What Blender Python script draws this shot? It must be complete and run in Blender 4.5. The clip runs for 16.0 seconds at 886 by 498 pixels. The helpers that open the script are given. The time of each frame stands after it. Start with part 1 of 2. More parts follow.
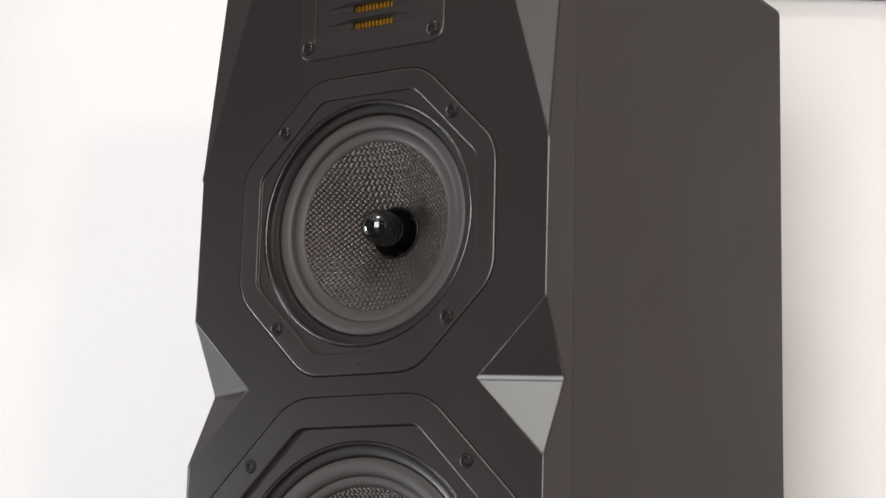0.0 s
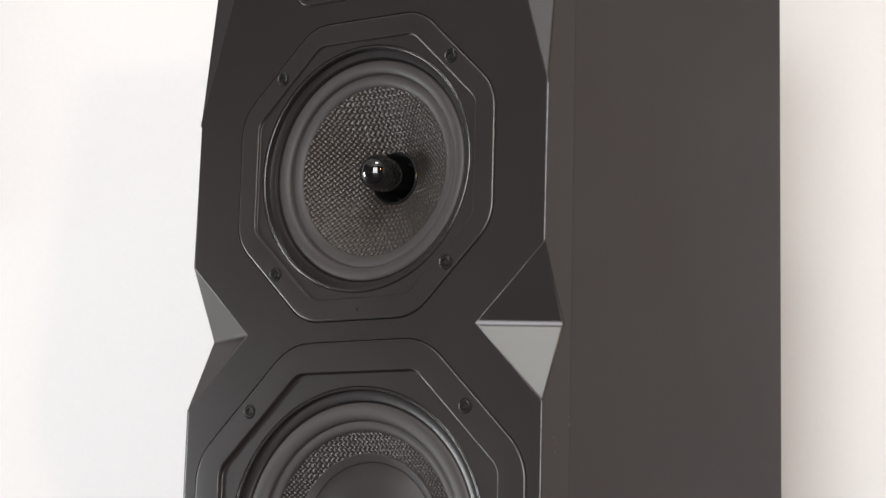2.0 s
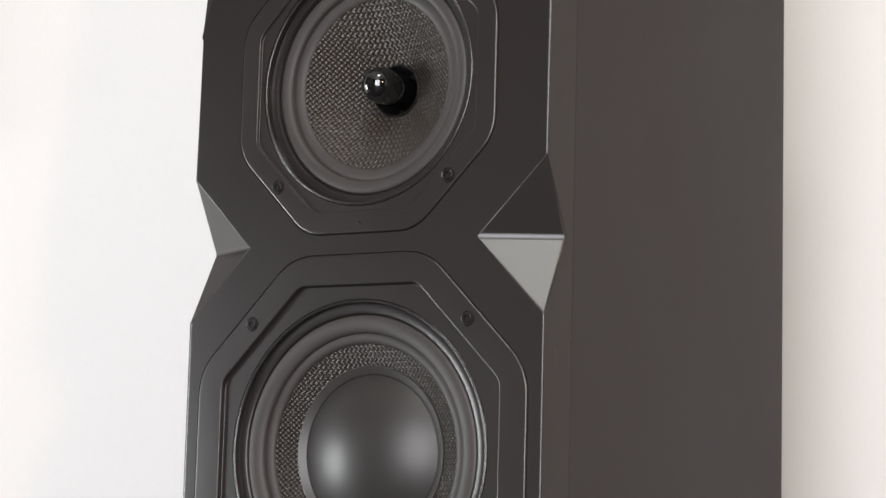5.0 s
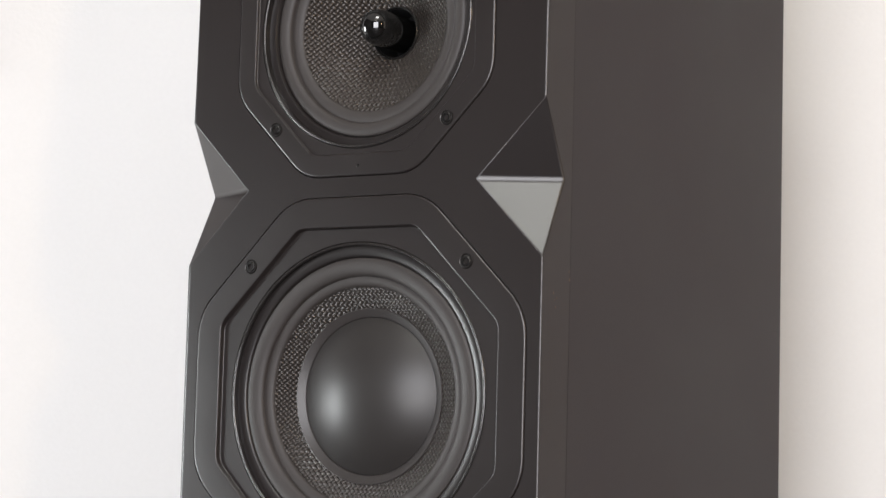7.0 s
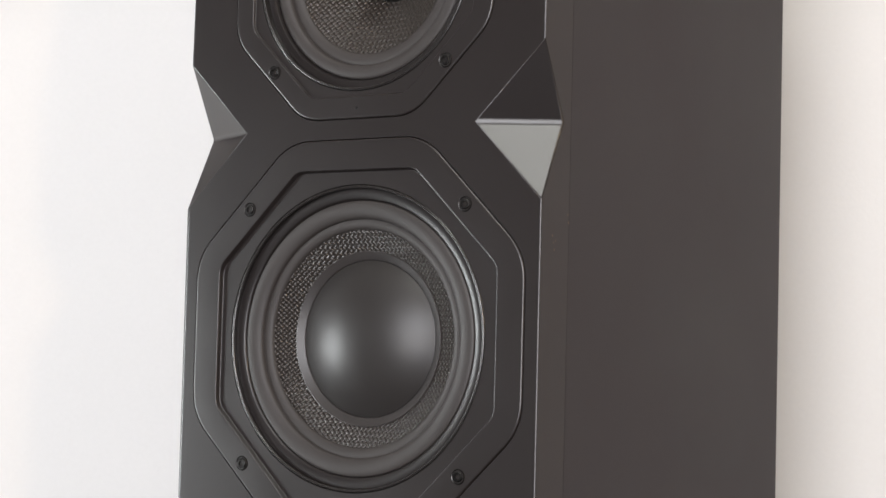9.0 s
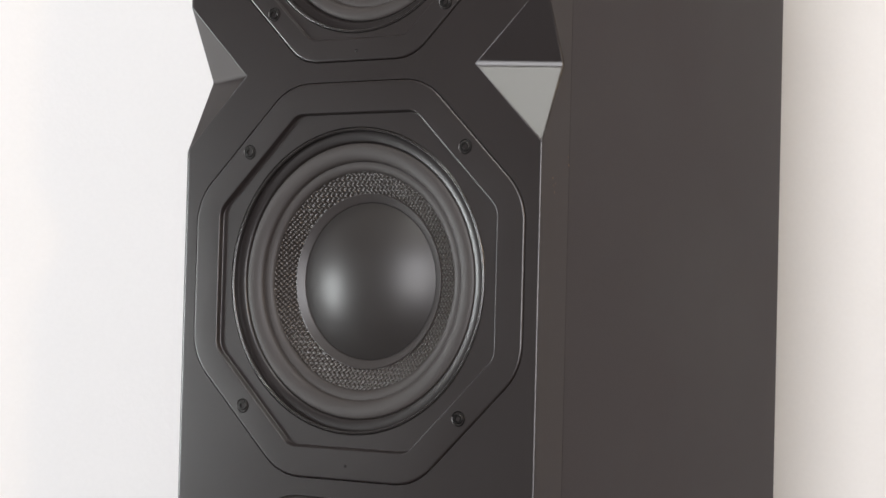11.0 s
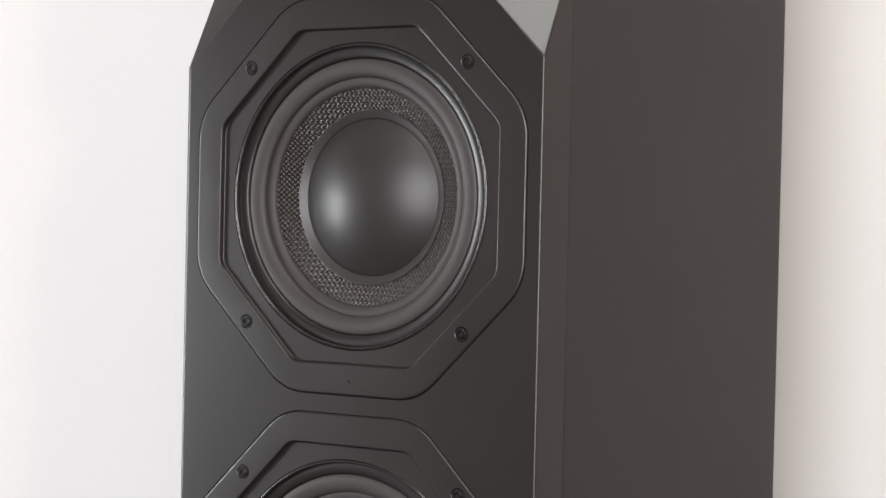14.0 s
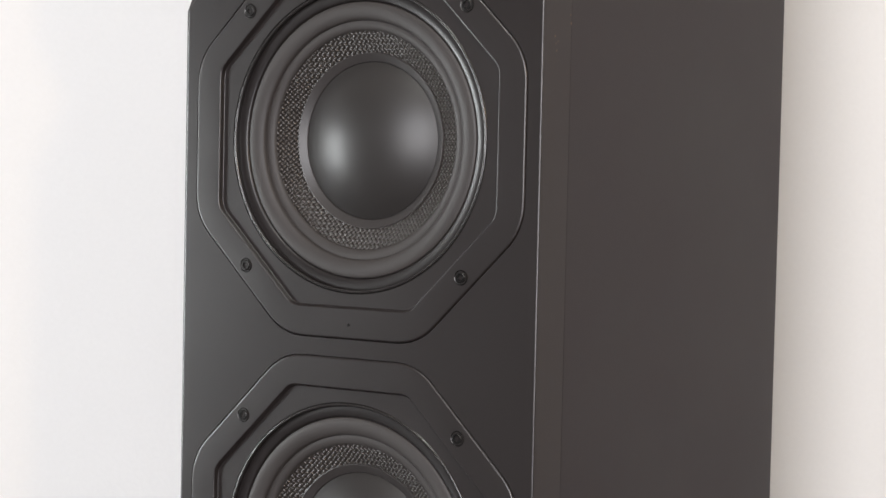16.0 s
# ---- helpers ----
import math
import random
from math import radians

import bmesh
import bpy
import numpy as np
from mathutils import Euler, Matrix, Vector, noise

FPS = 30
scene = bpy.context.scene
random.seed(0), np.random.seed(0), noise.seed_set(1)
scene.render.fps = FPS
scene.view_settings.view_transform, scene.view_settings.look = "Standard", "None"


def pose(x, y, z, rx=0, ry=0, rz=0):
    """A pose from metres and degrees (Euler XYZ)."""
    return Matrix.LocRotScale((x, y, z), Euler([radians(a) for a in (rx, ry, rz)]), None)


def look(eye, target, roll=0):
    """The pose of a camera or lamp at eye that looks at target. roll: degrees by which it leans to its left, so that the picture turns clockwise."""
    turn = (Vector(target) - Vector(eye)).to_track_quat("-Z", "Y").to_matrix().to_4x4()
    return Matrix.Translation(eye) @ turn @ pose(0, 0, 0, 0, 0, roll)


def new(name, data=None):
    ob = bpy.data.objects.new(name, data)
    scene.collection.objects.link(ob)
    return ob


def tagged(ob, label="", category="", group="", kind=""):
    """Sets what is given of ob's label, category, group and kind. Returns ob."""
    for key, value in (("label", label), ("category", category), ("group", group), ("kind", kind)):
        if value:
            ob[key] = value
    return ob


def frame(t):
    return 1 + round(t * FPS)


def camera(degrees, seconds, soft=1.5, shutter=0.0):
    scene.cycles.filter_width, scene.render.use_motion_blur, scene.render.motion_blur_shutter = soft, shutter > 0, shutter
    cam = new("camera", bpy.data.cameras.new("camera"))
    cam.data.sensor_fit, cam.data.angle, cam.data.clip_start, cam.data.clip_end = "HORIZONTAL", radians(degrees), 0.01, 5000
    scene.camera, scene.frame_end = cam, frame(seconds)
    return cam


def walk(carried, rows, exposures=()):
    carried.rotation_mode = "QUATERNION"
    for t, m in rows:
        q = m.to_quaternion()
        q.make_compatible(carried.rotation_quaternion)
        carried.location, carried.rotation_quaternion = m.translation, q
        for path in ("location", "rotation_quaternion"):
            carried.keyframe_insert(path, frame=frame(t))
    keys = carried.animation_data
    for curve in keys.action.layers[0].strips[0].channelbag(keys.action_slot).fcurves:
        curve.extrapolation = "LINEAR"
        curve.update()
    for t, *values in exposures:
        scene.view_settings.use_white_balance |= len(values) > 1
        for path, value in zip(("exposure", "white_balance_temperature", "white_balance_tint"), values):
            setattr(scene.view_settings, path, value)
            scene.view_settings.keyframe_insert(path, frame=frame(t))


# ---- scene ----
# speaker frame: x across the front, y into the cabinet, z up; the room turns by TOE about z
H0 = 0.58          # height of the upper woofer's centre above the floor
TOE = -32.1        # turn of the loudspeaker in the room, degrees

# ---- camera: a tripod head that tilts down ----
EYE = (0.0624, -1.2168, H0 - 0.0159)
TILT = [
    (0.0, 101.183, -1.503, 0.179),
    (0.5, 100.767, -1.505, 0.164),
    (1.0, 100.364, -1.501, 0.153),
    (1.5, 99.961, -1.494, 0.142),
    (2.0, 99.549, -1.489, 0.143),
    (2.5, 99.107, -1.492, 0.155),
    (3.0, 98.663, -1.500, 0.169),
    (3.5, 98.267, -1.513, 0.190),
    (4.0, 97.818, -1.527, 0.202),
    (6.5, 95.645, -1.536, 0.186),
    (7.0, 95.210, -1.539, 0.165),
    (7.5, 94.788, -1.539, 0.150),
    (8.0, 94.356, -1.535, 0.145),
    (8.5, 93.922, -1.522, 0.140),
    (9.0, 93.492, -1.503, 0.136),
    (11.5, 91.354, -1.479, 0.143),
    (12.0, 90.942, -1.451, 0.155),
    (12.5, 90.495, -1.419, 0.172),
    (13.0, 90.087, -1.383, 0.193),
    (13.5, 89.674, -1.348, 0.210),
    (14.0, 89.233, -1.319, 0.225),
    (14.5, 88.811, -1.299, 0.243),
    (15.0, 88.380, -1.284, 0.249),
    (15.5, 87.945, -1.274, 0.235),
    (16.0, 87.535, -1.268, 0.212),
]
cam = camera(26.176, 16.0, soft=1.5)
walk(cam, [(t, pose(*EYE, rx, ry, rz)) for t, rx, ry, rz in TILT], exposures=((0.0, 0.0), (16.0, 0.0)))

# ---- light ----
world = bpy.data.worlds.new("world")
scene.world = world
world.use_nodes = True
bg = world.node_tree.nodes["Background"]
sky = world.node_tree.nodes.new("ShaderNodeTexSky")
sky.sky_type, sky.sun_disc = "NISHITA", False
sky.sun_elevation, sky.sun_rotation = radians(35), radians(200)
world.node_tree.links.new(sky.outputs[0], bg.inputs[0])
bg.inputs[1].default_value = 0.1


def area_lamp(name, m, sx, sy, power, colour):
    data = bpy.data.lights.new(name, "AREA")
    data.shape, data.size, data.size_y = "RECTANGLE", sx, sy
    data.energy, data.color = power, colour
    ob = new(name, data)
    ob.matrix_world = m
    return ob


# daylight in the openings of the south and west windows, two ceiling panels, a small warm wall lamp
area_lamp("window_daylight_south", look((-0.60, -2.99, 1.00), (-0.6, 0.0, 1.00)), 1.6, 1.96, 94, (0.958, 0.952, 1.0))
area_lamp("window_daylight_west", look((-2.29, 0.10, 0.40), (0, 0.10, 0.40)), 0.50, 0.76, 29, (0.92, 0.96, 0.97))
PANELS = ((-0.08, -1.22, 13.5, (0.99, 1.0, 0.95)), (-0.45, -2.5, 2.2, (1.0, 0.86, 0.66)))
for px, py, watts, tint in PANELS:
    area_lamp("ceiling_panel_light", look((px, py, 2.435), (px, py + 0.001, 0)), 0.5, 0.5, watts, tint)
area_lamp("wall_lamp_light", look((1.24, -2.80, H0 + 0.86), (0.5, 0.4, H0 + 0.2)), 0.14, 0.14, 13, (1.0, 0.72, 0.45))


# ---- materials ----
def mat(name, colour, rough=0.5, metal=0.0, bump=0.0, scale=300.0, vary=0.15, rvary=0.08, spec=0.5, coarse=9.0, coat=0.0):
    """Principled surface with colour and gloss that vary at two scales, and fine relief."""
    m = bpy.data.materials.new(name)
    m.use_nodes = True
    nt = m.node_tree
    b = nt.nodes["Principled BSDF"]
    link = nt.links.new
    tc = nt.nodes.new("ShaderNodeTexCoord")
    big = nt.nodes.new("ShaderNodeTexNoise")
    big.inputs["Scale"].default_value, big.inputs["Detail"].default_value = coarse, 5
    fine = nt.nodes.new("ShaderNodeTexNoise")
    fine.inputs["Scale"].default_value, fine.inputs["Detail"].default_value = scale, 3
    for n in (big, fine):
        link(tc.outputs["Object"], n.inputs["Vector"])
    mix = nt.nodes.new("ShaderNodeMath")
    mix.operation = "MULTIPLY_ADD"
    link(fine.outputs[0], mix.inputs[0])
    mix.inputs[1].default_value = 0.4
    link(big.outputs[0], mix.inputs[2])
    ramp = nt.nodes.new("ShaderNodeValToRGB")
    ramp.color_ramp.elements[0].position, ramp.color_ramp.elements[1].position = 0.4, 1.0
    ramp.color_ramp.elements[0].color = (*[c * (1 - vary) for c in colour], 1)
    ramp.color_ramp.elements[1].color = (*[min(1, c * (1 + vary)) for c in colour], 1)
    link(mix.outputs[0], ramp.inputs[0])
    link(ramp.outputs[0], b.inputs["Base Color"])
    rr = nt.nodes.new("ShaderNodeMapRange")
    rr.inputs["From Min"].default_value, rr.inputs["From Max"].default_value = 0.4, 1.0
    rr.inputs["To Min"].default_value, rr.inputs["To Max"].default_value = max(0.02, rough - rvary), min(1, rough + rvary)
    link(mix.outputs[0], rr.inputs[0])
    link(rr.outputs[0], b.inputs["Roughness"])
    b.inputs["Metallic"].default_value = metal
    b.inputs["Specular IOR Level"].default_value = spec
    b.inputs["Coat Weight"].default_value = coat
    if bump:
        bp = nt.nodes.new("ShaderNodeBump")
        bp.inputs["Strength"].default_value, bp.inputs["Distance"].default_value = bump, 0.0006
        link(fine.outputs[0], bp.inputs["Height"])
        link(bp.outputs[0], b.inputs["Normal"])
    return m


def weave_material(name, colour, pitch, turn):
    """Two-by-two basket of glossy fibre tows: each tow a rounded ridge, over and under."""
    m = mat(name, colour, 0.31, spec=0.6, rvary=0.01)
    nt = m.node_tree
    link = nt.links.new
    b = nt.nodes["Principled BSDF"]

    def op(kind, a, c=None):
        n = nt.nodes.new("ShaderNodeMath")
        n.operation = kind
        for i, v in enumerate((a, c)):
            if v is None:
                continue
            if isinstance(v, (int, float)):
                n.inputs[i].default_value = v
            else:
                link(v, n.inputs[i])
        return n.outputs[0]

    tc = nt.nodes.new("ShaderNodeTexCoord")
    mp = nt.nodes.new("ShaderNodeMapping")
    mp.inputs["Rotation"].default_value = (0, radians(turn), 0)
    mp.inputs["Scale"].default_value = (1 / pitch,) * 3
    link(tc.outputs["Object"], mp.inputs["Vector"])
    sep = nt.nodes.new("ShaderNodeSeparateXYZ")
    link(mp.outputs[0], sep.inputs[0])
    u, v = sep.outputs[0], sep.outputs[2]
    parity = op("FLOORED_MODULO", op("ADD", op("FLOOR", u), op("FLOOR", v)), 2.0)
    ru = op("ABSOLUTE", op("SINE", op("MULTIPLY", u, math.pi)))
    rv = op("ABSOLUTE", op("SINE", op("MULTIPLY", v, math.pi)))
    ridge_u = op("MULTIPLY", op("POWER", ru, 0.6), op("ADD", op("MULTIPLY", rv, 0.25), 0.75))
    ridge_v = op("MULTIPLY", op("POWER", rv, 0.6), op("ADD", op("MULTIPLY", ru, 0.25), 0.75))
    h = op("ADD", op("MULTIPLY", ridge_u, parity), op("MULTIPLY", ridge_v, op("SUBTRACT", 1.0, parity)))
    bp = nt.nodes.new("ShaderNodeBump")
    bp.inputs["Strength"].default_value, bp.inputs["Distance"].default_value = 1.0, pitch * 0.45
    link(h, bp.inputs["Height"])
    link(bp.outputs[0], b.inputs["Normal"])
    # shade between tows put into the colour: gaps fall to 8% of it
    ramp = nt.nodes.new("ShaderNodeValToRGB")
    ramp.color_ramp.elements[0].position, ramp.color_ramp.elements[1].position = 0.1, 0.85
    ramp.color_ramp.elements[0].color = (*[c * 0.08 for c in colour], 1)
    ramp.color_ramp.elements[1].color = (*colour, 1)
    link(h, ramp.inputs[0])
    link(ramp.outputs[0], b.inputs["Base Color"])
    return m


BAFFLE = mat("satin_black_lacquer", (0.0150, 0.0117, 0.0113), 0.315, scale=160, rvary=0.015, vary=0.06, spec=0.66)
FLANGE = mat("moulded_black_frame", (0.0175, 0.0142, 0.0138), 0.31, bump=0.02, scale=900, rvary=0.03, vary=0.08, spec=0.7)
CABINET = mat("dark_charcoal_vinyl", (0.0285, 0.0215, 0.0254), 0.55, bump=0.12, scale=700, rvary=0.06, vary=0.2)
SIDE = mat("matt_painted_edge", (0.0300, 0.0230, 0.0245), 0.5, rvary=0.05)
RUBBER = mat("matt_rubber", (0.036, 0.0310, 0.0292), 0.54, bump=0.06, scale=1200)
GASKET = mat("dark_satin_gasket", (0.0150, 0.0125, 0.0122), 0.34, spec=0.55, rvary=0.03)
COLLAR = mat("smooth_rubber", (0.036, 0.032, 0.031), 0.37, bump=0.02, scale=1200, rvary=0.03)
CAP = mat("satin_dust_cap", (0.026, 0.0235, 0.0225), 0.39, bump=0.02, scale=1500, rvary=0.03)
TRIM = mat("gloss_black_trim", (0.016, 0.014, 0.0135), 0.24, rvary=0.02, spec=0.9)
PLUG = mat("gloss_black_plug", (0.004, 0.004, 0.004), 0.06, rvary=0.02, spec=1.0)
STEEL = mat("black_oxide_steel", (0.035, 0.034, 0.033), 0.3, metal=0.8, rvary=0.08)
GOLD = mat("gold_pleated_film", (0.27, 0.13, 0.011), 0.35, metal=0.5, vary=0.25)
CHIP = mat("bare_board", (0.13, 0.09, 0.065), 0.7)
VOID = mat("dark_gasket", (0.006, 0.006, 0.006), 0.8)
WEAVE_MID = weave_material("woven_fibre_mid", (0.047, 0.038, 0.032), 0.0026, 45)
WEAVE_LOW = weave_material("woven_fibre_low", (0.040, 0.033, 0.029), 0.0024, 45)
PAINT = mat("white_wall_paint", (0.80, 0.79, 0.776), 0.75, bump=0.25, scale=260, vary=0.03, coarse=2)
GREY = mat("grey_wall_paint", (0.047, 0.040, 0.037), 0.75, bump=0.25, scale=260, vary=0.06, coarse=2)
CREAM = mat("cream_wall_paint", (0.78, 0.72, 0.62), 0.75, bump=0.25, scale=260, vary=0.04, coarse=2)
GLASS = bpy.data.materials.new("window_glass")
GLASS.use_nodes = True
gb = GLASS.node_tree.nodes["Principled BSDF"]
gb.inputs["Transmission Weight"].default_value, gb.inputs["Roughness"].default_value = 1.0, 0.02
WHITE_GLOSS = mat("white_gloss_frame", (0.78, 0.78, 0.76), 0.35, vary=0.04)
CEIL = mat("ceiling_paint", (0.52, 0.50, 0.47), 0.85, bump=0.2, scale=200, vary=0.03, coarse=2)
WOOD = mat("dark_floor_wood", (0.020, 0.015, 0.014), 0.6, bump=0.3, scale=60, vary=0.35, coarse=3)
DARKWOOD = mat("dark_stained_trim", (0.035, 0.028, 0.025), 0.5, vary=0.3)


# ---- mesh helpers ----
def finish(name, bm, material, parent=None, label="", sharp=28, flat=False):
    bmesh.ops.remove_doubles(bm, verts=bm.verts, dist=1e-6)
    bmesh.ops.recalc_face_normals(bm, faces=bm.faces)
    for fc in bm.faces:
        fc.smooth = not flat
    for e in bm.edges:
        e.smooth = len(e.link_faces) == 2 and e.calc_face_angle(0) < radians(sharp)
    me = bpy.data.meshes.new(name)
    bm.to_mesh(me)
    bm.free()
    me.materials.append(material)
    ob = new(name, me)
    if parent is not None:
        ob.parent = parent
    if label:
        tagged(ob, label=label)
    return ob


part = finish


def soft_normals(ob):
    """Keeps broad faces flat in shading, so that only the rounded edges bend the light."""
    md = ob.modifiers.new("weighted", "WEIGHTED_NORMAL")
    md.mode, md.weight, md.keep_sharp = "FACE_AREA", 100, True
    return ob


def bevel_mod(ob, width, segments=2, angle=20):
    md = ob.modifiers.new("bevel", "BEVEL")
    md.width, md.segments, md.limit_method, md.angle_limit = width, segments, "ANGLE", radians(angle)
    md.use_clamp_overlap = True
    return ob


def rounded(points, radius, steps=5):
    """A closed outline with its corners rounded; radius may be one number or one a corner."""
    out, n = [], len(points)
    for i, p in enumerate(points):
        p = Vector(p)
        a, b = Vector(points[i - 1]) - p, Vector(points[(i + 1) % n]) - p
        half = a.angle(b) / 2
        cut = min(radius / math.tan(half), 0.45 * a.length, 0.45 * b.length)
        p0, p2 = p + a.normalized() * cut, p + b.normalized() * cut
        for k in range(steps + 1):
            s = k / steps
            out.append(tuple(p0 * (1 - s) ** 2 + p * 2 * s * (1 - s) + p2 * s ** 2))
    return out


def octagon(half, corner, zc=0.0):
    h, c = half, corner
    pts = [(h, -c), (h, c), (c, h), (-c, h), (-h, c), (-h, -c), (-c, -h), (c, -h)]
    return [(x, z + zc) for x, z in pts]


def ring_points(r, n, zc=0.0):
    return [(r * math.cos(2 * math.pi * i / n), zc + r * math.sin(2 * math.pi * i / n)) for i in range(n)]


def loop(bm, pts, y):
    return [bm.verts.new((x, y, z)) for x, z in pts]


def bridge(bm, a, b):
    n = len(a)
    for i in range(n):
        bm.faces.new((a[i], a[(i + 1) % n], b[(i + 1) % n], b[i]))


def fill(bm, *loops):
    """A flat sheet bounded by closed loops of vertices: the first the outline, the others holes."""
    edges = []
    for vs in loops:
        for i in range(len(vs)):
            a, b = vs[i], vs[(i + 1) % len(vs)]
            edges.append(bm.edges.get((a, b)) or bm.edges.new((a, b)))
    bmesh.ops.triangle_fill(bm, use_beauty=True, use_dissolve=False, edges=edges)


def lathe(bm, profile, zc, n=112):
    """Turns (radius, depth) about the driver's axis."""
    last = None
    for r, y in profile:
        if r < 1e-6:
            tip = bm.verts.new((0, y, zc))
            for i in range(n):
                bm.faces.new((last[i], last[(i + 1) % n], tip))
            return
        now = loop(bm, ring_points(r, n, zc), y)
        if last:
            bridge(bm, last, now)
        last = now


def box(bm, x0, x1, y0, y1, z0, z1):
    v = [bm.verts.new((x, y, z)) for x in (x0, x1) for y in (y0, y1) for z in (z0, z1)]
    for q in ((0, 1, 3, 2), (4, 6, 7, 5), (0, 4, 5, 1), (2, 3, 7, 6), (0, 2, 6, 4), (1, 5, 7, 3)):
        bm.faces.new([v[i] for i in q])


# ---- the room ----
X0, X1, Y0, Y1, ZT = -2.3, 2.3, -3.0, 0.48, 2.46


def slab(name, dims, material, label, category):
    bm = bmesh.new()
    box(bm, *dims)
    return tagged(finish(name, bm, material, label=label), category=category, kind="structure")


slab("floor", (X0 - 0.1, X1 + 0.1, Y0 - 0.1, Y1 + 0.1, -0.1, 0.0), WOOD, "dark wooden floor of the room", "floor")
slab("ceiling", (X0 - 0.1, X1 + 0.1, Y0 - 0.1, Y1 + 0.1, ZT, ZT + 0.1), CEIL, "plain pale grey-beige painted ceiling", "ceiling")
slab("wall_north", (X0 - 0.1, X1 + 0.1, Y1, Y1 + 0.1, 0, ZT), PAINT, "white painted wall close behind the loudspeaker", "wall")
slab("wall_east", (X1, X1 + 0.1, Y0 - 0.1, Y1, 0, ZT), CREAM, "plain cream painted wall", "wall")


def pierced_wall(name, label, m, length, o0, o1, z0, z1):
    """A wall 0.1 thick along local x, its room face at local y 0, with one opening."""
    bm = bmesh.new()
    for x0, x1, za, zb in ((0, o0, 0, ZT), (o1, length, 0, ZT), (o0, o1, 0, z0), (o0, o1, z1, ZT)):
        box(bm, x0, x1, 0, 0.1, za, zb)
    ob = tagged(finish(name, bm, GREY, label=label), category="wall", kind="structure")
    ob.matrix_world = m


def window(name, label, m, o0, o1, z0, z1, panes):
    """Painted frame with mullions and glass, set back in its opening."""
    top = tagged(new(name), label=label, category="window", kind="structure")
    top.matrix_world = m
    f = 0.05
    for x0, x1, za, zb in ((o0, o0 + f, z0, z1), (o1 - f, o1, z0, z1), (o0 + f, o1 - f, z0, z0 + f), (o0 + f, o1 - f, z1 - f, z1)):
        bm = bmesh.new()
        box(bm, x0, x1, 0.035, 0.085, za, zb)
        bevel_mod(part("window_frame", bm, WHITE_GLOSS, top), 0.003)
    w = (o1 - o0 - 2 * f) / panes
    for i in range(panes):
        bm = bmesh.new()
        box(bm, o0 + f + i * w + 0.004, o0 + f + (i + 1) * w - 0.004, 0.055, 0.061, z0 + f, z1 - f)
        part("pane", bm, GLASS, top).visible_shadow = False
    for i in range(1, panes):
        bm = bmesh.new()
        box(bm, o0 + f + i * w - 0.015, o0 + f + i * w + 0.015, 0.065, 0.085, z0 + f, z1 - f)
        part("mullion", bm, WHITE_GLOSS, top)


SOUTH = pose(X1, Y0, 0, 0, 0, 180)
WEST = pose(X0, Y0, 0, 0, 0, 90)
pierced_wall("wall_south", "grey painted wall with a wide glazed opening", SOUTH, X1 - X0, 2.1, 3.7, 0.02, 1.98)
pierced_wall("wall_west", "grey painted wall with a low window", WEST, Y1 - Y0, 2.85, 3.35, 0.02, 0.78)
window("window_1", "wide white-framed glazed doors bright with daylight", SOUTH, 2.1, 3.7, 0.02, 1.98, 2)
window("window_2", "low white-framed window bright with daylight", WEST, 2.85, 3.35, 0.02, 0.78, 1)


def ceiling_light(px, py):
    top = tagged(new("ceiling_light"), label="square white ceiling panel lamp, switched on", category="ceiling light", group="ceiling panels")
    top.matrix_world = pose(px, py, ZT)
    for x0, x1, y0, y1 in ((-0.28, 0.28, -0.28, -0.252), (-0.28, 0.28, 0.252, 0.28), (-0.28, -0.252, -0.252, 0.252), (0.252, 0.28, -0.252, 0.252)):
        bm = bmesh.new()
        box(bm, x0, x1, y0, y1, -0.03, 0.0)
        bevel_mod(part("frame", bm, WHITE_GLOSS, top), 0.003)
    bm = bmesh.new()
    box(bm, -0.252, 0.252, -0.252, 0.252, -0.015, 0.0)
    part("backing", bm, CEIL, top)


def wall_lamp():
    top = tagged(new("wall_lamp"), label="small wall lamp with a dark metal shade, switched on", category="wall lamp")
    top.matrix_world = look((1.24, -2.80, H0 + 0.86), (0.5, 0.4, H0 + 0.2))
    bm = bmesh.new()
    prev = None
    for r, z in ((0.03, 0.13), (0.05, 0.11), (0.105, -0.01), (0.102, -0.01), (0.047, 0.10), (0.0285, 0.115)):
        now = [bm.verts.new((r * math.cos(2 * math.pi * i / 32), r * math.sin(2 * math.pi * i / 32), z)) for i in range(32)]
        if prev:
            bridge(bm, prev, now)
        prev = now
    bm.faces.new(prev)
    part("shade", bm, STEEL, top)
    bm = bmesh.new()
    box(bm, -0.008, 0.008, -0.008, 0.008, 0.125, 0.21)
    part("arm", bm, STEEL, top)


for px, py, watts, tint in PANELS:
    ceiling_light(px, py)
wall_lamp()
slab("picture_rail", (0.30, X1, Y1 - 0.022, Y1, H0 + 0.5655, H0 + 0.600), DARKWOOD, "dark stained horizontal rail on the white wall", "wall rail")


def reflected_dark_panel():
    """Dark panel added on the white wall to darken the left facets; only its reflection is seen."""
    top = tagged(new("reflected_dark_panel"), label="unseen dark framed panel on the white wall, added for its reflection", category="picture")
    top.matrix_world = pose(-0.80, Y1, H0 + 0.62)
    for x0, x1, z0, z1 in ((-0.36, 0.36, -0.36, -0.32), (-0.36, 0.36, 0.32, 0.36), (-0.36, -0.32, -0.32, 0.32), (0.32, 0.36, -0.32, 0.32)):
        bm = bmesh.new()
        box(bm, x0, x1, -0.025, 0.0, z0, z1)
        bevel_mod(part("frame", bm, DARKWOOD, top), 0.003)
    bm = bmesh.new()
    box(bm, -0.32, 0.32, -0.012, 0.0, -0.32, 0.32)
    part("print", bm, GREY, top)


reflected_dark_panel()

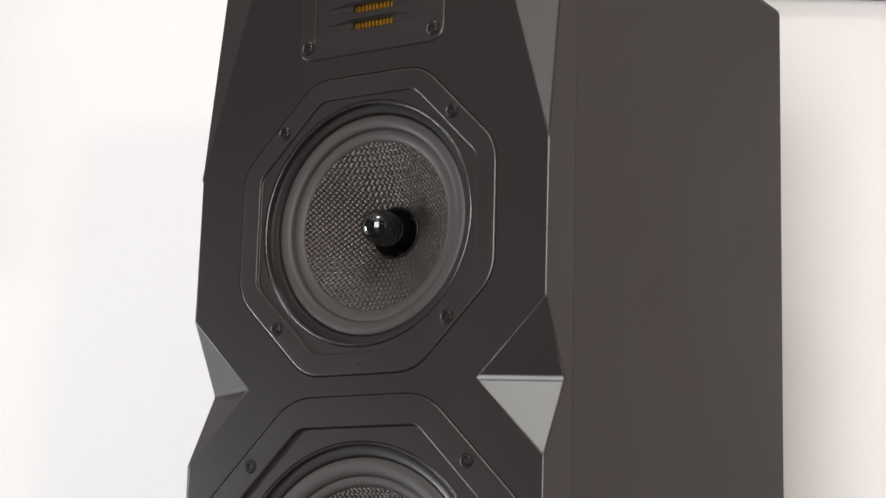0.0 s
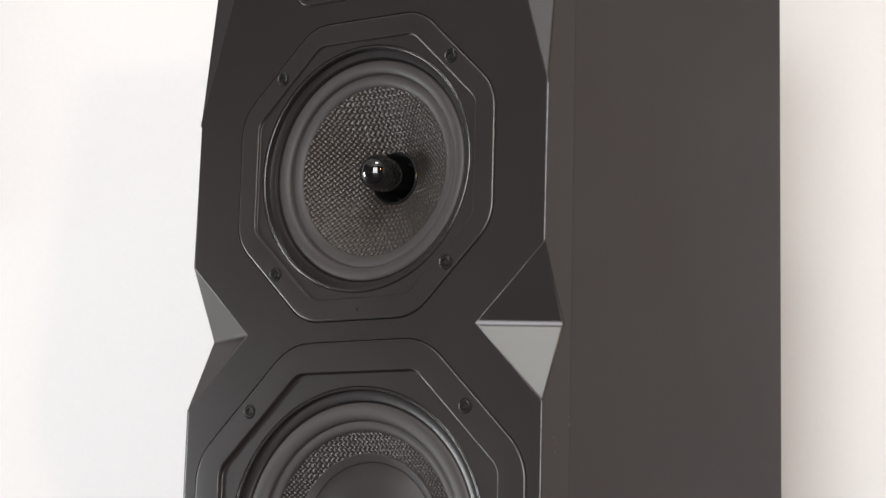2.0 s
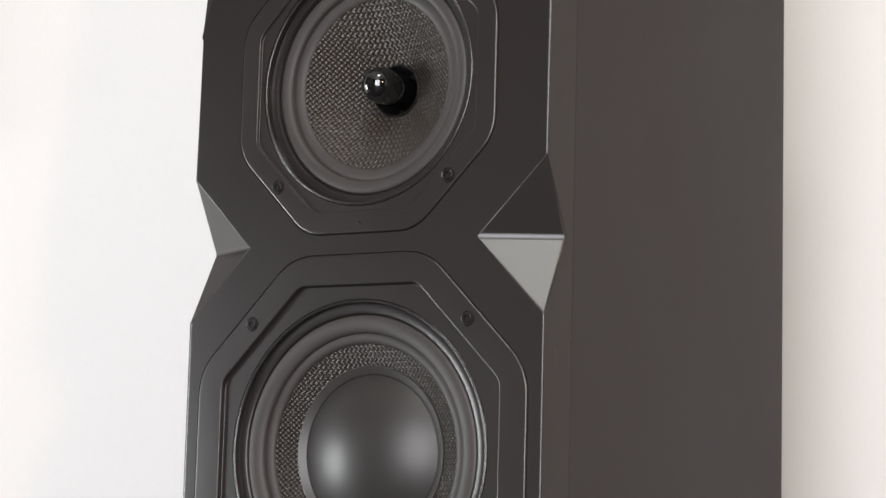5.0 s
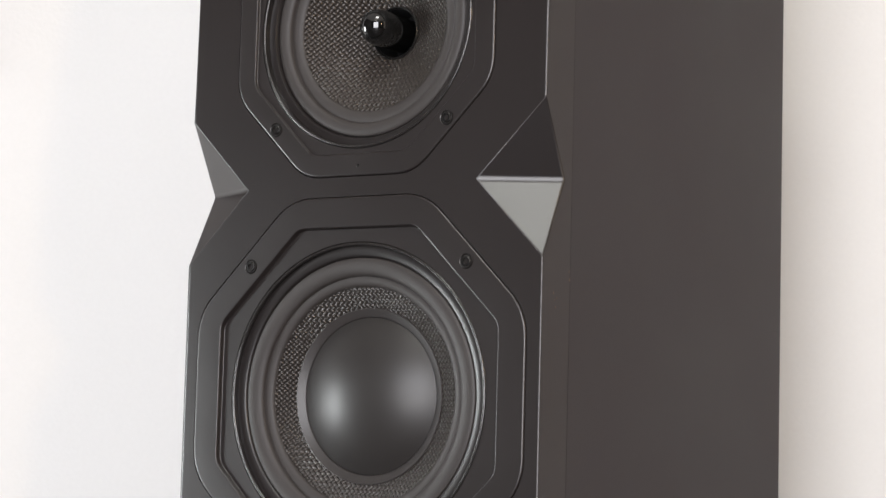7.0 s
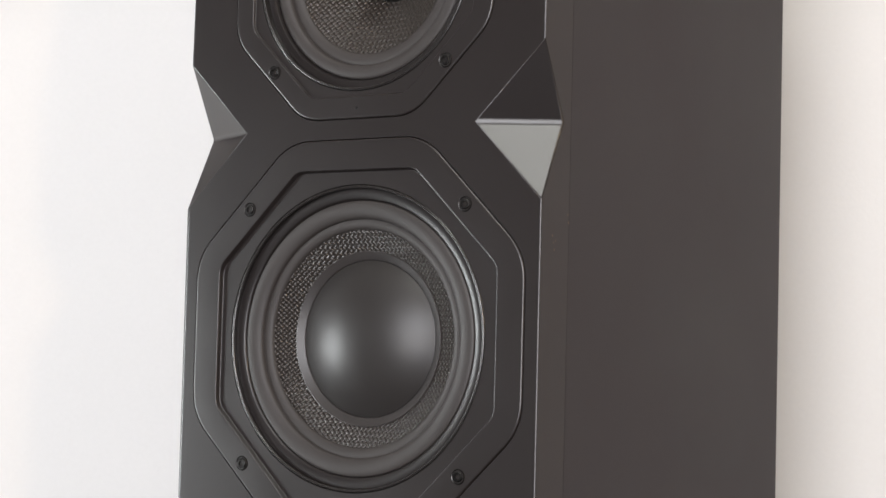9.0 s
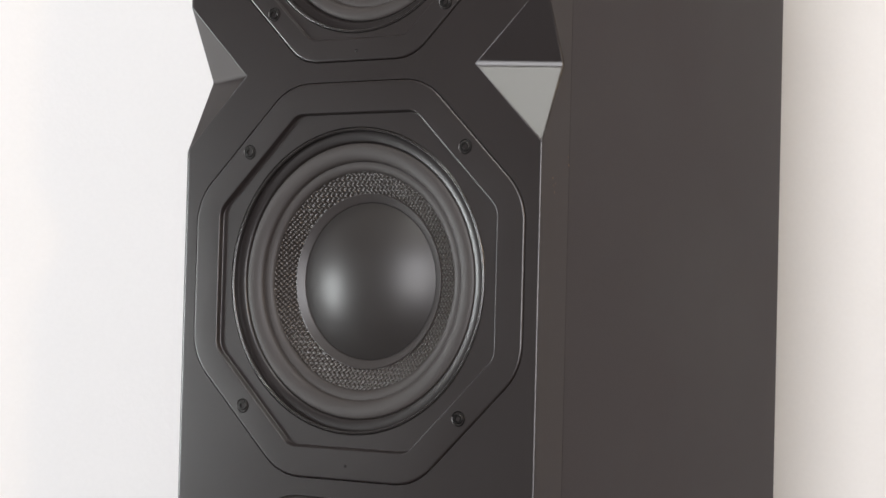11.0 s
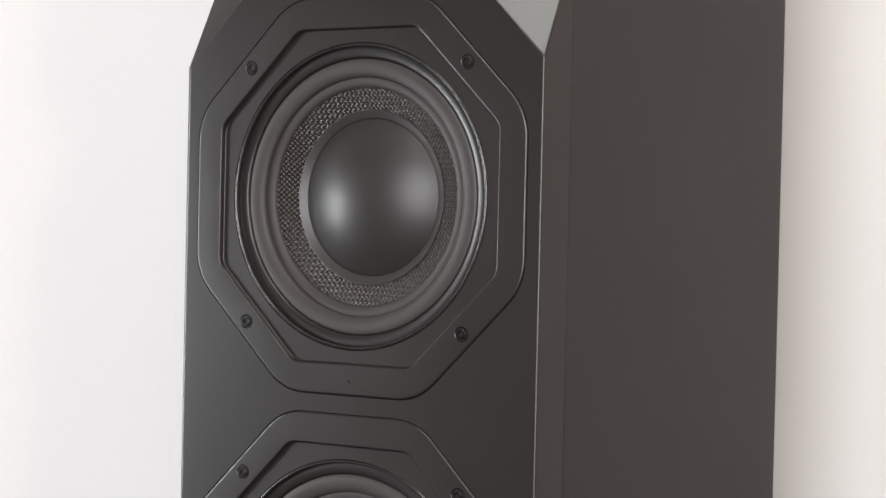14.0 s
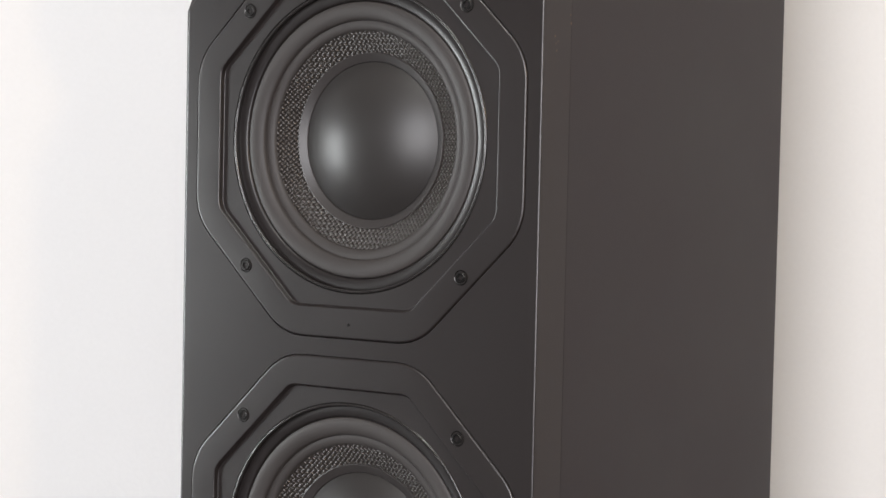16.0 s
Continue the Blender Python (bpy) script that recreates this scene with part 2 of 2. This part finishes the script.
# ---- the loudspeaker ----
W = 0.1378                     # half width of the front
ZTOP, ZBOT = 0.476, -0.53      # from the upper woofer's centre
YJ, DEPTH = 0.0342, 0.3778     # joint behind the front panel, back of the cabinet
NOTCH_IN, NOTCH_Z, NOTCH_Y = 0.0889, 0.1350, 0.0248
NOTCH_LO, NOTCH_HI = 0.0854, 0.1836
CH_Z, CH_X, CH_Y = 0.284, 0.287, 0.123   # chamfer: start, slope across, slope back
Z_MID, Z_LOW, Z_TW = 0.2413, -0.2672, 0.4012

speaker = tagged(new("loudspeaker"), label="tall floor-standing loudspeaker with faceted satin black front",
                 category="loudspeaker")
speaker.matrix_world = pose(0, 0, 0, 0, 0, TOE)


def up(pts):
    return [(x, z + H0) for x, z in pts]


def front_panel():
    """The moulded front: octagonal seats for the drivers, notched sides, upper corners cut away."""
    bm = bmesh.new()
    ct, yc = W - CH_X * (ZTOP - CH_Z), CH_Y * (ZTOP - CH_Z)
    v = {}
    for sd in (1, -1):
        for key, x, y, z in (("b0", W, 0, ZBOT), ("lo", W, 0, NOTCH_LO), ("nin", NOTCH_IN, 0, NOTCH_Z), ("nout", W, NOTCH_Y, NOTCH_Z),
                             ("hi", W, 0, NOTCH_HI), ("c0", W, 0, CH_Z), ("c1", ct, 0, ZTOP), ("c2", W, yc, ZTOP), ("t3", W, YJ, ZTOP), ("b3", W, YJ, ZBOT)):
            v[key, sd] = bm.verts.new((sd * x, y, z + H0))
    ring = ("b0", "lo", "nin", "hi", "c0", "c1")
    bm.faces.new([v[k, 1] for k in ring] + [v[k, -1] for k in reversed(ring)])
    for sd in (1, -1):
        for keys in (("nin", "lo", "nout"), ("nin", "nout", "hi"), ("c0", "c1", "c2"), ("b0", "lo", "nout", "hi", "c0", "c2", "t3", "b3")):
            bm.faces.new([v[k, sd] for k in keys])
    bm.faces.new([v["t3", 1], v["c2", 1], v["c1", 1], v["c1", -1], v["c2", -1], v["t3", -1]])
    bm.faces.new([v["b0", 1], v["b3", 1], v["b3", -1], v["b0", -1]])
    bmesh.ops.recalc_face_normals(bm, faces=bm.faces)
    for spans, width in ((((0.12, 0.75),), 0.0006), (((1.0, 1.3),), 0.0013), (((0.75, 0.95),), 0.0026), (((1.3, 4.0),), 0.0019)):
        edges = [e for e in bm.edges if len(e.link_faces) == 2 and e.calc_length() > 0.01 and any(a < e.calc_face_angle(0) < b for a, b in spans)]
        bmesh.ops.bevel(bm, geom=edges, offset=width, offset_type="OFFSET", segments=4, profile=0.5, affect="EDGES", clamp_overlap=False)
        bmesh.ops.recalc_face_normals(bm, faces=bm.faces)
    face = max((q for q in bm.faces if abs(q.normal.y) > 0.99), key=lambda q: q.calc_area())
    outline = list(face.verts)
    for q in outline:
        q.co.y = 0.0
    bmesh.ops.delete(bm, geom=[face], context="FACES_ONLY")
    seats = [rounded(octagon(0.12785, 0.0529, 0), 0.040, 8), rounded(octagon(0.12785, 0.0529, Z_LOW), 0.040, 8),
             rounded(octagon(0.10085, 0.0433, Z_MID), 0.032, 8),
             rounded([(0.0589, Z_TW - 0.0445), (0.0589, Z_TW + 0.0445), (-0.0589, Z_TW + 0.0445), (-0.0589, Z_TW - 0.0445)], 0.012)]
    holes = []
    for s in seats:
        a, b = loop(bm, up(s), 0.0), loop(bm, up(s), 0.012)
        bridge(bm, a, b)
        holes.append(a)
    fill(bm, outline, *holes)
    for q in bm.faces:
        q.material_index = 1 if abs(q.normal.x) > 0.985 else 0
    ob = part("front_panel", bm, BAFFLE, speaker, "satin black moulded front panel", sharp=60)
    ob.data.materials.append(SIDE)
    return soft_normals(ob)


front_panel()


def cabinet_box():
    bm = bmesh.new()
    x, y0, y1, z0, z1 = W - 0.0006, YJ + 0.0015, DEPTH, ZBOT + H0, ZTOP + H0
    front, back = [[bm.verts.new((px, y, pz)) for px, pz in ((-x, z0), (x, z0), (x, z1), (-x, z1))] for y in (y0, y1)]
    bridge(bm, front, back)
    bm.faces.new(back)
    ob = part("cabinet", bm, CABINET, speaker, "dark charcoal vinyl cabinet sides")
    bevel_mod(ob, 0.006, 4)
    sol = ob.modifiers.new("boards", "SOLIDIFY")
    sol.thickness, sol.offset = 0.018, -1
    for name, dims in (("side_gasket", (W - 0.008, W - 0.0025, z0 + 0.003, z1 - 0.003)), ("side_gasket", (-W + 0.0025, -W + 0.008, z0 + 0.003, z1 - 0.003))):
        bm = bmesh.new()
        box(bm, dims[0], dims[1], YJ - 0.002, YJ + 0.004, dims[2], dims[3])
        part(name, bm, VOID, speaker)
    bm = bmesh.new()
    box(bm, -W - 0.015, W + 0.015, -0.02, DEPTH + 0.02, 0.0, H0 + ZBOT + 0.002)
    bevel_mod(part("plinth", bm, BAFFLE, speaker), 0.004)


cabinet_box()


def screw(parent, x, z, y):
    """A countersunk hex-socket screw in its dished seat."""
    bm = bmesh.new()
    lathe_at(bm, [(0.0050, 0.0001), (0.0046, -0.0005), (0.0041, -0.0002), (0.0037, 0.0005), (0.0034, 0.0004), (0.0033, -0.0006), (0.0028, -0.0010), (0.0017, -0.0010)], x, z, y, 20)
    hexa = [(0.0017 * math.cos(math.pi / 10 * i), 0.0017 * math.sin(math.pi / 10 * i)) for i in range(20)]
    a = [bm.verts.new((x + p, y - 0.0010, z + q)) for p, q in hexa]
    b = [bm.verts.new((x + p * 0.9, y + 0.0006, z + q * 0.9)) for p, q in hexa]
    bridge(bm, a, b)
    bm.faces.new(b)
    return part("screw", bm, STEEL, parent, "small black hex-socket screw")


def lathe_at(bm, profile, x, z, y, n):
    last = None
    for r, d in profile:
        now = [bm.verts.new((x + r * math.cos(2 * math.pi * i / n), y + d, z + r * math.sin(2 * math.pi * i / n))) for i in range(n)]
        if last:
            bridge(bm, last, now)
        last = now


def pip(parent, z, y):
    bm = bmesh.new()
    lathe_at(bm, [(0.0011, 0.0001), (0.0010, -0.0004), (0.0006, -0.0006), (0.0002, -0.0006)], 0, z, y, 10)
    part("locating_pip", bm, STEEL, parent)


def outline_radius(pts, zc, angle):
    """Distance from the centre to a closed outline, along one direction."""
    dx, dz = math.cos(angle), math.sin(angle)
    best = 0.0
    for (x0, z0), (x1, z1) in zip(pts, pts[1:] + pts[:1]):
        ex, ez, px, pz = x1 - x0, z1 - z0, x0, z0 - zc
        det = ex * dz - ez * dx
        if abs(det) < 1e-12:
            continue
        r, k = (ex * pz - ez * px) / det, (dx * pz - dz * px) / det
        if -1e-6 <= k <= 1 + 1e-6 and r > best:
            best = r
    return best


def driver_frame(name, label, zc, outer, oc, inner, ic, lip, deep, ramp):
    """Octagonal flange, proud by a hair, with a steep-sided octagonal dish and a rounded round lip."""
    bm = bmesh.new()
    zc += H0
    P = -0.0009
    cr = 0.040 if outer > 0.11 else 0.032
    edge = [loop(bm, rounded(octagon(outer - d, oc - d * 0.41, zc), cr, 8), y)
            for d, y in ((0, 0.010), (0, P + 0.0016), (0.0002, P + 0.0010), (0.0005, P + 0.0005), (0.0010, P + 0.0002), (0.0017, P))]
    for p, q in zip(edge, edge[1:]):
        bridge(bm, p, q)
    n = 336
    turns = [2 * math.pi * i / n for i in range(n)]

    dish = []
    for d, share in ((0, 0.0), (0.16, 0.03), (0.32, 0.11), (0.46, 0.28), (0.70, 0.88), (0.85, 0.97), (1.0, 1.0)):
        d *= ramp
        pts = rounded(octagon(inner - d, ic - d * 0.41, zc), 0.013, 8)
        ring = []
        for a in turns:
            r = outline_radius(pts, zc, a)
            ring.append(bm.verts.new((r * math.cos(a), P + (deep - P) * share, r * math.sin(a) + zc)))
        dish.append(ring)
    fill(bm, edge[-1], dish[0])
    for p, q in zip(dish, dish[1:]):
        bridge(bm, p, q)
    rim = loop(bm, [((lip + 0.0010) * math.cos(a), zc + (lip + 0.0010) * math.sin(a)) for a in turns], deep)
    bridge(bm, dish[-1], rim)
    fr = soft_normals(part(name, bm, FLANGE, speaker, label, sharp=40))
    bm = bmesh.new()
    prof = [(lip + 0.0012, deep + 0.0003), (lip + 0.0010, deep), (lip + 0.0008, deep - 0.0002)]
    prof += [(lip - 0.0006 + 0.0012 * math.cos(math.pi / 2 * k / 8), deep + 0.0009 - 0.0012 * math.sin(math.pi / 2 * k / 8)) for k in range(1, 8)]
    prof += [(lip - 0.0006 - 0.0010 * math.sin(math.pi / 2 * k / 6), deep + 0.0007 - 0.0010 * math.cos(math.pi / 2 * k / 6)) for k in range(7)]
    prof += [(lip - 0.0017, deep + 0.0022), (lip - 0.0020, deep + 0.0050)]
    lathe(bm, prof, zc)
    part("trim_ring", bm, TRIM, fr, "thin rounded black lip")
    return fr


def roll(centre, half, height, y_out, y_in, steps=12):
    """Profile of a half-round roll between two levels."""
    return [(centre + half * math.cos(math.pi * k / steps), y_out + (y_in - y_out) * k / steps - height * math.sin(math.pi * k / steps)) for k in range(steps + 1)]


def woofer(zc, label):
    fr = driver_frame("woofer", label, zc, 0.1275, 0.0527, 0.1085, 0.0462, 0.0978, 0.0024, 0.0022)
    z = zc + H0
    bm = bmesh.new()
    lathe(bm, [(0.0966, 0.0058), (0.0960, 0.0052), (0.0954, 0.0050), (0.0903, 0.0056), (0.0895, 0.0061), (0.0889, 0.0071), (0.0884, 0.0090)], z)
    part("gasket_ring", bm, GASKET, fr, "dark sloping ring round the surround")
    bm = bmesh.new()
    prof = [(0.0888, 0.0085), (0.0886, 0.0074)]
    prof += roll(0.0826, 0.0058, 0.0023, 0.0070, 0.0094)
    prof += [(0.0766, 0.0099), (0.0760, 0.0098), (0.0745, 0.0097), (0.0722, 0.0104), (0.0709, 0.0112), (0.0703, 0.0121), (0.0698, 0.0134), (0.067, 0.0148)]
    lathe(bm, prof, z)
    part("surround", bm, RUBBER, fr, "matt black rubber half-roll surround")
    bm = bmesh.new()
    lathe(bm, [(0.0704, 0.0125), (0.066, 0.0144), (0.060, 0.0174), (0.0555, 0.0198), (0.052, 0.0216)], z)
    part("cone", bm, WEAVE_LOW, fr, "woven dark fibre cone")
    bm = bmesh.new()
    lathe(bm, [(0.0570, 0.0196), (0.0569, 0.0187), (0.0567, 0.0183), (0.0563, 0.0182), (0.0522, 0.0203), (0.0514, 0.0208), (0.0508, 0.0219), (0.0500, 0.0224)], z)
    part("collar", bm, COLLAR, fr, "smooth rubber ring round the dust cap")
    bm = bmesh.new()
    R, rim = 0.090, 0.0508
    y0 = 0.0214
    a1 = math.asin(rim / R)
    lathe(bm, [(R * math.sin(a1 * (1 - k / 22)), y0 - R * (math.cos(a1 * (1 - k / 22)) - math.cos(a1))) for k in range(23)], z)
    part("dust_cap", bm, CAP, fr, "smooth satin black domed dust cap")
    for sx in (-1, 1):
        for sz in (-1, 1):
            screw(fr, sx * 0.0838, z + sz * 0.0838, -0.0009)
    pip(fr, z - 0.1183, -0.0009)


woofer(0.0, "upper woofer with octagonal black frame")
woofer(Z_LOW, "lower woofer with octagonal black frame")


def midrange(zc):
    fr = driver_frame("midrange", "midrange driver with octagonal black frame", zc, 0.1005, 0.0431, 0.0866, 0.0374, 0.0816, 0.0010, 0.0015)
    z = zc + H0
    bm = bmesh.new()
    lathe(bm, [(0.0804, 0.0056), (0.0798, 0.0053), (0.0792, 0.0053), (0.0754, 0.0059), (0.0747, 0.0068), (0.0741, 0.0085), (0.0736, 0.0110)], z)
    part("gasket_ring", bm, GASKET, fr, "dark sloping ring round the surround")
    bm = bmesh.new()
    prof = [(0.0740, 0.0100), (0.0738, 0.0090)]
    prof += roll(0.0690, 0.0046, 0.0024, 0.0084, 0.0100)
    prof += [(0.0641, 0.0106), (0.0635, 0.0104), (0.0618, 0.0102), (0.0592, 0.0107), (0.0572, 0.0117), (0.0564, 0.0126), (0.0557, 0.0138), (0.053, 0.0160)]
    lathe(bm, prof, z)
    part("surround", bm, RUBBER, fr, "matt black rubber half-roll surround")
    bm = bmesh.new()
    lathe(bm, [(0.0564, 0.0124), (0.046, 0.0188), (0.035, 0.0262), (0.025, 0.0334), (0.0172, 0.0392)], z)
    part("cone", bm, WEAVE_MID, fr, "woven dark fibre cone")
    bm = bmesh.new()
    lathe(bm, [(0.0182, 0.0388), (0.0180, 0.0376), (0.0175, 0.0371), (0.0169, 0.0372), (0.0164, 0.0379), (0.0163, 0.0396)], z, 64)
    part("voice_coil_ring", bm, STEEL, fr)
    bm = bmesh.new()
    lathe(bm, [(0.0163, 0.0394), (0.0160, 0.062), (0.0, 0.062)], z, 64)
    part("pole_cavity", bm, VOID, fr)
    bm = bmesh.new()
    prof = [(0.0112, 0.0615), (0.0116, 0.034), (0.0118, 0.026)]
    prof += [(0.0118 * math.cos(math.pi / 2 * k / 14), 0.0173 - 0.0118 * math.sin(math.pi / 2 * k / 14)) for k in range(15)]
    lathe(bm, prof, z, 64)
    part("phase_plug", bm, PLUG, fr, "glossy black bullet-shaped phase plug")
    for sx in (-1, 1):
        for sz in (-1, 1):
            screw(fr, sx * 0.0668, z + sz * 0.0668, -0.0009)
    pip(fr, z - 0.0938, -0.0009)


midrange(Z_MID)


def tweeter(zc):
    """Rounded plate with a stepped face, five slots and the gold pleats behind them."""
    z = zc + H0
    P = -0.0009
    rect = lambda hx, hz: [(hx, z - hz), (hx, z + hz), (-hx, z + hz), (-hx, z - hz)]
    bm = bmesh.new()
    o1, o0 = rounded(rect(0.0586, 0.0442), 0.012), rounded(rect(0.0578, 0.0434), 0.012)
    back, a, b = loop(bm, o1, 0.010), loop(bm, o1, P + 0.0008), loop(bm, o0, P)
    bridge(bm, back, a)
    bridge(bm, a, b)
    c, d = loop(bm, rounded(rect(0.0455, 0.0345), 0.003), P), loop(bm, rounded(rect(0.0449, 0.0305), 0.003), P + 0.0009)
    fill(bm, b, c)
    bridge(bm, c, d)
    dishes = []
    for k in range(-2, 3):
        zs = z + k * 0.0117
        outer = [(0.036, zs - 0.0012), (0.017, zs - 0.0040), (-0.017, zs - 0.0040), (-0.036, zs - 0.0012), (-0.036, zs + 0.0012), (-0.017, zs + 0.0040), (0.017, zs + 0.0040), (0.036, zs + 0.0012)]
        inner = [(0.0162, zs - 0.0020), (0.0158, zs - 0.0027), (-0.0158, zs - 0.0027), (-0.0162, zs - 0.0020), (-0.0162, zs + 0.0020), (-0.0158, zs + 0.0027), (0.0158, zs + 0.0027), (0.0162, zs + 0.0020)]
        e, g, h = loop(bm, outer, P + 0.0009), loop(bm, inner, P + 0.0030), loop(bm, inner, P + 0.0075)
        bridge(bm, e, g)
        bridge(bm, g, h)
        dishes.append(e)
    fill(bm, d, *dishes)
    fr = soft_normals(part("tweeter", bm, FLANGE, speaker, "folded-ribbon tweeter plate with slots", sharp=25))
    for k in range(-2, 3):
        zs = z + k * 0.0117
        bm = bmesh.new()
        for i in range(12):
            x = -0.0172 + 0.0029 * i
            box(bm, x, x + 0.0016, 0.0058, 0.0090, zs - 0.0038, zs + 0.0038)
        part("pleat_strip", bm, GOLD, fr, "gold pleated ribbon film")
    bm = bmesh.new()
    box(bm, -0.022, 0.022, 0.0088, 0.0100, z - 0.032, z + 0.032)
    part("backing", bm, VOID, fr)
    for sx in (-1, 1):
        for sz in (-1, 1):
            screw(fr, sx * 0.0501, z + sz * 0.0355, P)


tweeter(Z_TW)


def paint_chips():
    """Tiny flaked spots on the side of the front panel and along the joint."""
    rng = random.Random(4)
    for y, z, size in ((0.0139, 0.0644, 0.0011), (0.0176, 0.0616, 0.0007), (0.0164, 0.0560, 0.0008), (0.0327, 0.0788, 0.0010), (0.0336, 0.0737, 0.0012), (0.0152, 0.0602, 0.0006)):
        bm = bmesh.new()
        rim = [(size * rng.uniform(0.4, 1.0) * math.cos(a), size * rng.uniform(0.5, 1.5) * math.sin(a)) for a in (0.0, 0.9, 1.8, 2.7, 3.6, 4.5, 5.4)]
        a = [bm.verts.new((W - 0.0002, y + p, z + H0 + q)) for p, q in rim]
        b = [bm.verts.new((W + 0.00015, y + p * 0.8, z + H0 + q * 0.8)) for p, q in rim]
        bridge(bm, a, b)
        bm.faces.new(b)
        part("paint_chip", bm, CHIP, speaker, "tiny pale chip in the black paint")


paint_chips()
